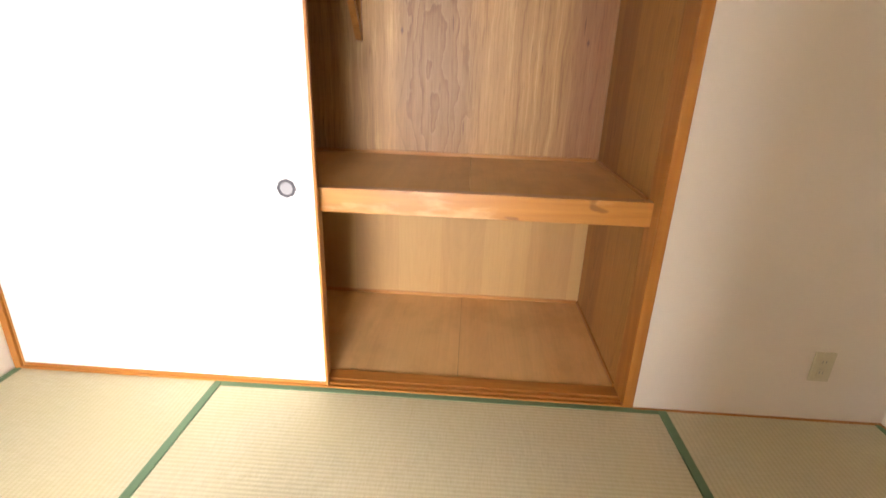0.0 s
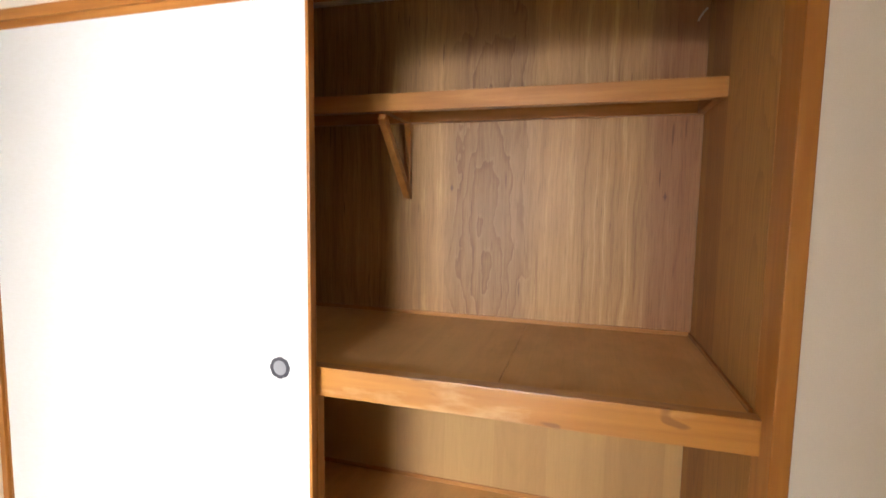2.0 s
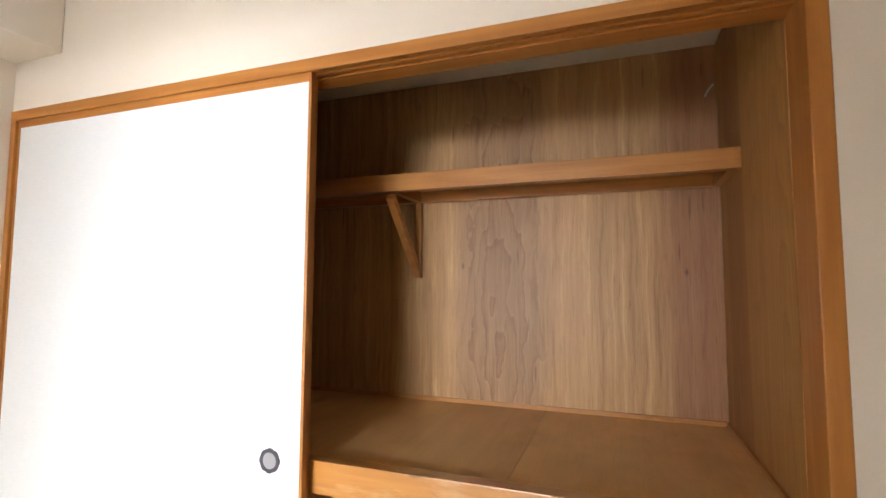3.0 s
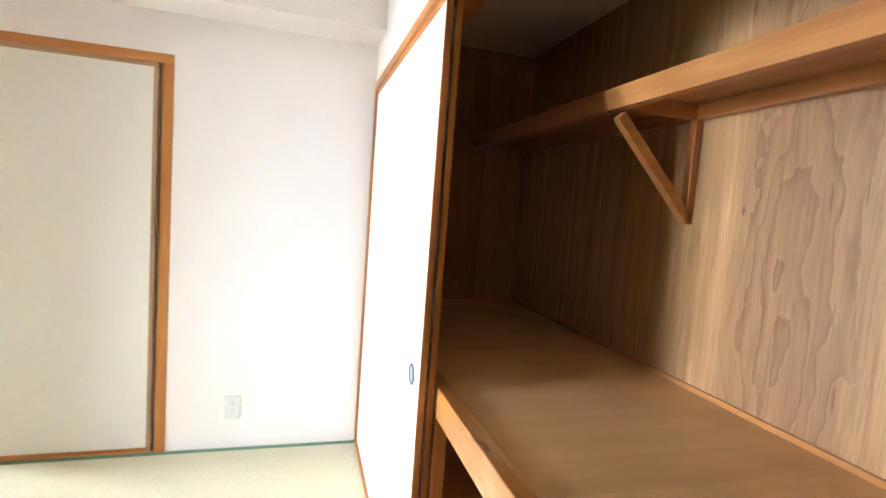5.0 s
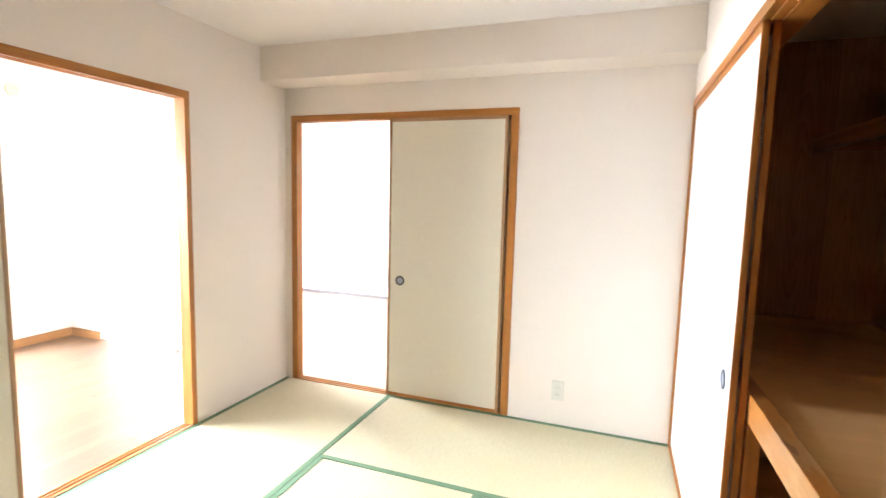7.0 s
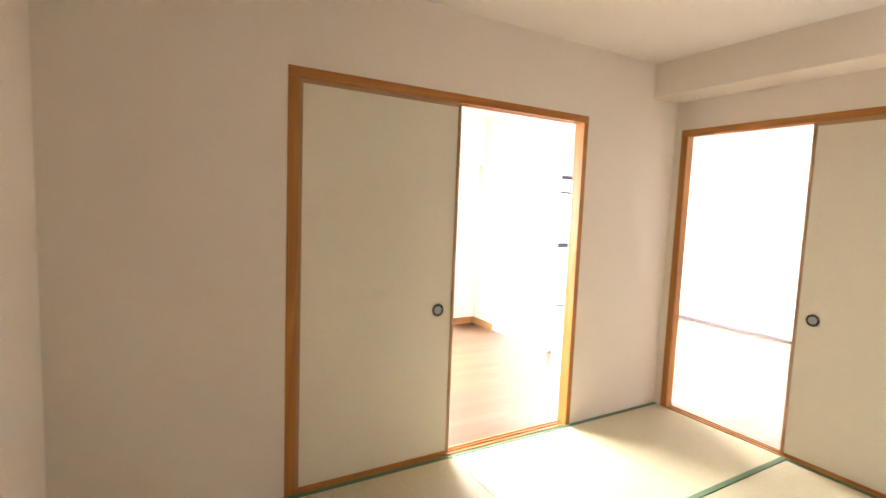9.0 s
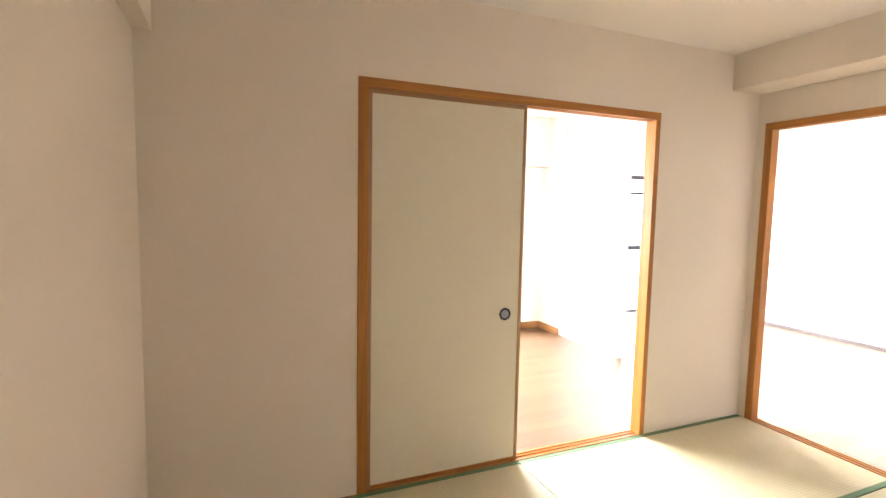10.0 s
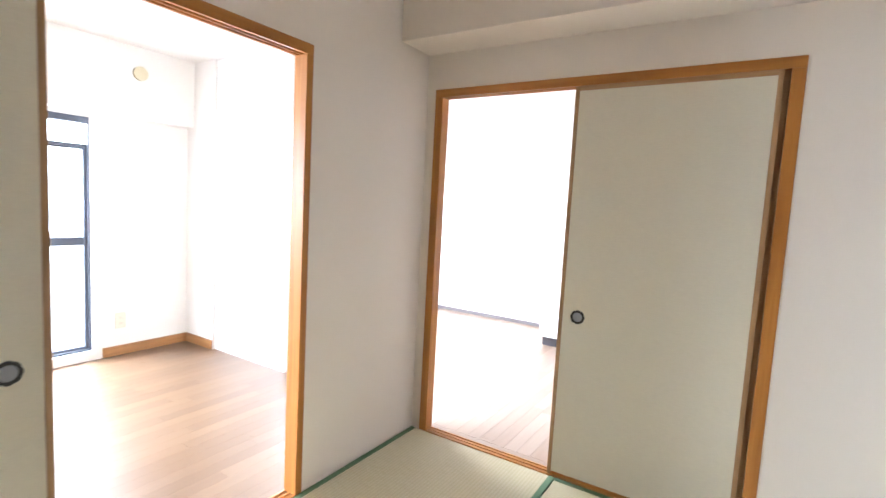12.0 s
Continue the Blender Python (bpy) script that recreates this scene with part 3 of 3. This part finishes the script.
for x0, x1 in ((CX0, 0.90), (0.90, 1.80), (1.80, CX1)):
    part("board", box(x0 + 0.0005, x1 - 0.0005, 0.1155, CY, -0.008, 0.004), PLYF, cfloor)
trim = thing("closet_skirting", 1.2, CY, 0.004, "thin wooden moulding round the closet floor", "moulding", kind="structure")
part("strip", box(CX0, CX1, CY - 0.009, CY - 0.0002, 0.004, 0.022, 0.002), PALE["x"], trim)
part("strip", box(CX1 - 0.009, CX1 - 0.0002, 0.118, CY - 0.009, 0.004, 0.022, 0.002), PALE["y"], trim)

shelf = thing("closet_shelf", 1.2, 0.5, 0.70, "wide plywood middle shelf with a heavy timber front beam", "shelf")
part("front_beam", box(CX0, CX1, 0.058, 0.102, 0.708, 0.796, 0.003), worn_beam(), shelf, "pale orange timber beam with worn patches and a painted glint")
for x0, x1 in ((CX0, 0.90), (0.90, 1.81), (1.81, CX1)):
    part("board", box(x0 + 0.0007, x1 - 0.0007, 0.1022, CY - 0.0002, 0.771, 0.785), PLYF, shelf)
for x in (0.25, 0.85, 1.45, 2.05):
    part("joist", box(x - 0.018, x + 0.018, 0.102, CY - 0.001, 0.733, 0.7708), PALE["y"], shelf)
part("moulding", box(CX0, CX1, CY - 0.010, CY - 0.0004, 0.785, 0.802, 0.002), PALE["x"], shelf)
part("moulding", box(CX1 - 0.010, CX1 - 0.0004, 0.12, CY - 0.010, 0.785, 0.799, 0.002), PALE["y"], shelf)
part("support_post", box(1.236, 1.277, 0.060, 0.100, 0.0085, 0.7079, 0.002), PALE["z"], shelf)

UZ = 1.695
pil = thing("closet_top_shelf", 1.2, 0.74, UZ - 0.06, "narrow upper shelf on a timber bracket inside the closet", "shelf")
part("front_rail", box(CX0, CX1, 0.545, 0.580, UZ - 0.066, UZ + 0.0, 0.003), PALE["x"], pil)
for x0, x1 in ((CX0, 1.20), (1.20, CX1)):
    part("board", box(x0 + 0.0006, x1 - 0.0006, 0.5802, CY - 0.0004, UZ - 0.014, UZ - 0.002), PLY["x"], pil)
part("ledger", box(CX0, CX1, CY - 0.028, CY - 0.0004, UZ - 0.060, UZ - 0.0142, 0.002), PALE["x"], pil)
part("ledger", box(CX1 - 0.028, CX1 - 0.0004, 0.5802, CY - 0.028, UZ - 0.060, UZ - 0.0142, 0.002), PALE["y"], pil)
part("ledger", box(CX0 + 0.0004, CX0 + 0.028, 0.5802, CY - 0.028, UZ - 0.060, UZ - 0.0142, 0.002), PALE["y"], pil)
br = part("bracket", box(1.246, 1.276, 0.5802, CY - 0.028, UZ - 0.060, UZ - 0.0142, 0.002), PALE["y"], pil)
part("upright", box(1.246, 1.276, CY - 0.028, CY - 0.0004, 1.305, UZ - 0.0602, 0.002), PALE["z"], br)
b = box(1.246, 1.276, 0, 0.415, -0.016, 0.016, 0.002)
p, q = Vector((0, 0.572, UZ - 0.080)), Vector((0, 0.855, 1.322))
ang = math.degrees(math.atan2(q.z - p.z, q.y - p.y))
b.transform(pose(0, p.y, p.z, ang, 0, 0))
part("strut", b, PALE["y"], br)


b = bmesh.new()
rows = [(2.398, 1.975), (2.406, 1.992), (2.417, 2.008), (2.428, 2.02)]
ends = [[b.verts.new((x + 0.003 * sx, CY - d, z - 0.002 * sx)) for sx, d in ((-1, 0.0005), (1, 0.0005), (1, 0.002), (-1, 0.002))] for x, z in rows]
for p, q in zip(ends, ends[1:]):
    for k in range(4):
        b.faces.new((p[k], p[(k + 1) % 4], q[(k + 1) % 4], q[k]))
b.faces.new(ends[0])
b.faces.new(ends[-1])
scrap = part("tape_scrap", b, plain("old_tape", (0.62, 0.56, 0.48), 0.5))
tagged(scrap, "thin curled scrap of pale tape on the closet panelling", "tape")


# ---- sockets ----
def socket(x, y, z, turn, label, shell, gap):
    t = thing("wall_socket", x, y, z, label, "wall socket", "sockets", turn=turn)
    m = t.matrix_world

    def put(name, bmx, mat):
        bmx.transform(m)
        return part(name, bmx, mat, t)
    put("cover", box(-0.036, 0.036, -0.008, 0, -0.06, 0.06, 0.003), shell)
    for dz in (-0.022, 0.022):
        put("insert", box(-0.014, 0.014, -0.0095, -0.007, dz - 0.016, dz + 0.016, 0.002), shell)
        for dx in (-0.006, 0.006):
            put("slot", box(dx - 0.0012, dx + 0.0012, -0.0099, -0.0094, dz - 0.006, dz + 0.006), gap)
    return t


socket(3.112, -0.0005, 0.235, 0, "ivory plastic wall socket beside the closet", PLASTIC, GREY_SLOT)
socket(0.0005, -0.627, 0.215, 90, "pale ivory plastic wall socket low on the wall", PALE_PLASTIC, GREY_SLOT)
socket(0.44, SY + 0.0005, 0.27, 180, "pale plastic wall socket near the balcony window", PALE_PLASTIC, GREY_SLOT)

# ---- far rooms: structure ----
EX = RX + T
structure("floor_far", box(KX, EX, SY, RY - TS - 0.006, -0.2, -0.012), UNDER, "subfloor of the boarded rooms", "floor")
structure("floor_kitchen", box(KX, -T - 0.006, RY - TS - 0.006, 0.9, -0.2, -0.012), UNDER, "subfloor of the kitchen", "floor")
bm = box(KX, EX, SY, RY - TS, 2.32, 2.42)
box(KX, -T, RY - TS, 0.9, 2.32, 2.42, bm=bm)
structure("ceiling_far", bm, WALL_W, "white ceiling of the boarded rooms", "ceiling")


def windowed_wall(name, wins, x0, x1, y0, y1, label):
    b, at = bmesh.new(), x0
    for a, c, s, h in wins:
        box(at, a, y0, y1, -0.2, 2.42, bm=b)
        box(a, c, y0, y1, -0.2, s, bm=b)
        box(a, c, y0, y1, h, 2.42, bm=b)
        at = c
    box(at, x1, y0, y1, -0.2, 2.42, bm=b)
    return structure(name, b, WALL_W, label, "wall")


windowed_wall("wall_south_far", [WIN2, WIN1], KX - T, EX + T, SY - 0.15, SY, "white papered wall with two balcony windows")
structure("beam_south_far", box(KX, EX, SY + 0.0005, SY + 0.10, 1.80, 2.33, 0.004), WALL_W, "white boxed beam over the balcony windows", "beam")
structure("wall_east_far", box(EX, EX + T, SY, RY - TS, -0.2, 2.42), WALL_W, "plain white wall", "wall")
structure("wall_kitchen_west", box(KX - T, KX, SY, 0.9, -0.2, 2.42), WALL_W, "plain white kitchen wall", "wall")
structure("wall_kitchen_north", box(KX, -T, 0.9, 1.0, -0.2, 2.42), WALL_W, "plain white kitchen end wall", "wall")
structure("wall_kitchen_east", box(-T - 0.05, -T - 0.001, 0.0, 0.9, -0.2, 2.42), WALL_W, "white kitchen wall behind the closet", "wall")
structure("wall_between", box(-0.20, -0.08, SY + 0.0005, -4.69, -0.012, 2.33), WALL_W, "short white wall between the two boarded rooms", "wall")

bb = thing("baseboard", 0.2, SY, 0, "brown wooden baseboard along the white wall", "baseboard", kind="structure")
part("board", box(-0.0795, WIN1[0] - 0.06, SY + 0.0005, SY + 0.012, 0.0005, 0.075, 0.002), BASE, bb)
part("board", box(-0.0795, -0.068, SY + 0.012, -4.69, 0.0005, 0.075, 0.002), wood("baseboard_wood_y", "y", (0.36, 0.19, 0.075), (0.25, 0.12, 0.04), 0.45), bb)
kb = thing("baseboard_kitchen", KX, -4, 0, "dark baseboard along the white kitchen wall", "baseboard", kind="structure")
part("board", box(KX + 0.0005, KX + 0.012, SY + 0.001, -2.66, 0.0005, 0.04, 0.002), plain("grey_baseboard", (0.13, 0.11, 0.11), 0.6), kb)

for y0, y1, x in ((-4.688, -3.83, -0.115), (-4.68, -3.84, -0.155)):
    t = thing("sliding_partition", x, y0, 0, "tall white sliding partition panel, partly drawn", "partition", "white partition panels")
    part("panel", box(x - 0.014, x + 0.014, y0 + 0.02, y1 - 0.02, 0.001, 2.319, 0.001), WHITE, t)
    part("stile", box(x - 0.016, x + 0.016, y0, y0 + 0.0205, 0.001, 2.319, 0.002), WHITE, t)
    part("stile", box(x - 0.016, x + 0.016, y1 - 0.0205, y1, 0.001, 2.319, 0.002), WHITE, t)


def balcony_window(name, x0, x1, z0, z1, label):
    """A two-leaf aluminium sliding window with a transom rail and a middle rail."""
    y = SY - 0.07
    t = thing(name, x0, y, z0, label, "window", kind="structure")
    fr = part("window_frame", box(x0, x1, y - 0.05, y + 0.05, z0, z0 + 0.016, 0.002), ALU, t)
    part("jamb", box(x0, x0 + 0.012, y - 0.05, y + 0.05, z0 + 0.016, z1 - 0.045, 0.002), ALU, t)
    part("jamb", box(x1 - 0.012, x1, y - 0.05, y + 0.05, z0 + 0.016, z1 - 0.045, 0.002), ALU, t)
    part("head", box(x0, x1, y - 0.05, y + 0.05, z1 - 0.045, z1, 0.002), ALU, t)
    part("transom", box(x0 + 0.012, x1 - 0.012, y - 0.04, y + 0.04, 1.555, 1.577, 0.002), ALU, t)
    m, st = (x0 + x1) / 2, 0.022
    for a, c, dy in ((x0 + 0.0125, m + 0.02, 0.018), (m - 0.02, x1 - 0.0125, -0.018)):
        sash = part("sash", box(a, a + st, y + dy - 0.014, y + dy + 0.014, z0 + 0.017, 1.554, 0.002), ALU, t)
        part("stile", box(c - st, c, y + dy - 0.014, y + dy + 0.014, z0 + 0.017, 1.554, 0.002), ALU, sash)
        part("rail", box(a + st, c - st, y + dy - 0.013, y + dy + 0.013, z0 + 0.017, z0 + 0.036, 0.002), ALU, sash)
        part("rail", box(a + st, c - st, y + dy - 0.013, y + dy + 0.013, 0.855, 0.915, 0.002), ALU, sash)
        part("rail", box(a + st, c - st, y + dy - 0.013, y + dy + 0.013, 1.540, 1.554, 0.002), ALU, sash)
        for s0, s1 in ((z0 + 0.036, 0.855), (0.915, 1.540)):
            part("pane", box(a + st, c - st, y + dy - 0.002, y + dy + 0.002, s0, s1), frosted if s0 < 0.5 else glass, sash).visible_shadow = False
    part("pane", box(x0 + 0.012, x1 - 0.012, y - 0.002, y + 0.002, 1.577, z1 - 0.045), glass, t).visible_shadow = False
    return t


balcony_window("window_1", *WIN1, "dark aluminium balcony window with a transom light")
balcony_window("window_2", *WIN2, "dark aluminium balcony window of the kitchen")

vent = thing("round_vent", 0.34, SY + 0.10, 2.13, "round white plastic vent cap on the beam", "vent")
v = disc(bmesh.new(), pose(0.34, SY + 0.10, 2.13, 0, 0, 180), 0.0, 0.05, -0.02, 0.0, 32)
part("cap", v, PLASTIC, vent)

# ---- kitchen unit ----
kx, ky = -2.13, -2.66
unit = thing("kitchen_unit", KX, ky, 0, "white kitchen base unit with a dark recessed plinth", "kitchen cabinet")
part("body", box(KX + 0.002, kx, ky, 0.30, 0.09, 0.745, 0.002), WHITE, unit)
part("plinth", box(KX + 0.002, kx - 0.05, ky + 0.02, 0.28, 0.0, 0.09), PLINTH, unit)
for k in range(5):
    y0 = ky + 0.004 + k * 0.59
    door = part("door", box(kx, kx + 0.018, y0 + 0.002, y0 + 0.586, 0.10, 0.74, 0.002), WHITE, unit)
    part("handle", box(kx + 0.018, kx + 0.03, y0 + 0.2, y0 + 0.38, 0.69, 0.70, 0.003), STEEL, door)
top = thing("worktop", KX, ky, 0.745, "stainless steel kitchen worktop on the white base unit", "worktop")
part("slab", box(KX + 0.002, kx + 0.03, ky - 0.005, 0.305, 0.7452, 0.765, 0.004), plain("satin_steel", (0.62, 0.62, 0.62), 0.35, 0.6), top)

wc = thing("wall_cupboard", KX, ky + 0.04, 1.71, "white kitchen wall cupboard above the worktop", "wall cupboard")
part("body", box(KX + 0.002, KX + 0.36, ky + 0.04, ky + 0.96, 1.71, 2.22, 0.002), WHITE, wc)
for k in range(2):
    part("door", box(KX + 0.36, KX + 0.378, ky + 0.042 + k * 0.46, ky + 0.498 + k * 0.46, 1.712, 2.218, 0.002), WHITE, wc)

# ---- outside ----
structure("balcony_floor", box(-4.2, 4.8, SY - 1.35, SY - 0.15, -0.25, -0.06), CONCRETE, "pale concrete balcony floor", "balcony")
# unseen parapet, added as the lower bound of the sky light
structure("balcony_parapet", box(-4.2, 4.8, SY - 1.45, SY - 1.35, -0.25, 0.85), CONCRETE, "unseen pale concrete parapet added to bound the low light", "parapet")
# unseen slab, added so that no direct sun enters the windows
structure("balcony_sun_block", box(-4.2, 4.8, SY - 1.45, SY - 0.15, 2.45, 2.60), CONCRETE, "unseen concrete slab added over the balcony to keep the sun out", "balcony")
bm = bmesh.new()
bmesh.ops.create_grid(bm, x_segments=8, y_segments=8, size=900)
bm.transform(Matrix.Translation((0, 0, -6.0)))
structure("ground", bm, GROUND, "pale open ground far below the balcony", "ground")
bm = box(KX - 0.4, EX + 0.4, SY - 0.14, 1.3, 2.45, 2.6)
structure("roof_slab", bm, CONCRETE, "concrete slab over the flat", "roof")

# ---- floorboards ----
rng = random.Random(7)
LEN, WID = 0.91, 0.0758
cube = bpy.data.meshes.new("floorboard")
b = box(0.0002, LEN - 0.0002, 0.0002, WID - 0.0002, -0.0118, 0.0, 0.0007)
bmesh.ops.recalc_face_normals(b, faces=b.faces)
b.to_mesh(cube)
b.free()
cube.materials.append(BOARD)
# copy of the board in the glare-paled kitchen colour
pale = cube.copy()
pale.materials.clear()
pale.materials.append(BOARD_K)
far_floor = thing("floorboards", 0, SY, 0, "varnished beech-brown floorboards", "floorboards", kind="structure")
kit_floor = thing("floorboards_kitchen", KX, SY, 0, "varnished kitchen floorboards with glare painted into their pale colour", "floorboards", kind="structure")
rest, rest_k = bmesh.new(), bmesh.new()
SEAM = -0.14        # where the two floors meet
limit = RY - TS - 0.0045


def lay(x0, x1, y0, y1, mesh, floor, joined, keep):
    """Rows of boards in random bond; whole boards that keep() picks are objects of their own."""
    for r in range(int((y1 - y0) / WID) + 1):
        y = y0 + r * WID
        top_edge = min(y + WID, y1)
        x = x0 - rng.random() * LEN
        while x < x1:
            a, c = max(x, x0), min(x + LEN, x1)
            if c - a > LEN - 1e-4 and top_edge == y + WID and keep(a, c, y):
                o = new("floorboard", mesh)
                o.parent = floor
                o.matrix_parent_inverse = floor.matrix_world.inverted()
                o.matrix_basis = pose(a, y, 0)
            elif c - a > 0.01 and top_edge - y > 0.004:
                box(a + 0.0004, c - 0.0004, y + 0.0004, top_edge - 0.0004, -0.0118, 0.0, 0, joined)
            x += LEN


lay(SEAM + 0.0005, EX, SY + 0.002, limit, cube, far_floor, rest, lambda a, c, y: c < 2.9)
lay(KX + 0.001, SEAM - 0.0005, SY + 0.002, limit, pale, kit_floor, rest_k, lambda a, c, y: True)
lay(KX + 0.001, -T - 0.008, limit + 0.0005, 0.9, pale, kit_floor, rest_k, lambda a, c, y: True)
box(-T - 0.0075, -0.0605, -2.544, -0.929, -0.0118, 0.0, 0, rest_k)
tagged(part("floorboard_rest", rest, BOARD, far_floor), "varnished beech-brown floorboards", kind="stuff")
tagged(part("floorboard_rest", rest_k, BOARD_K, kit_floor), "varnished floorboards with glare painted into their pale colour", kind="stuff")
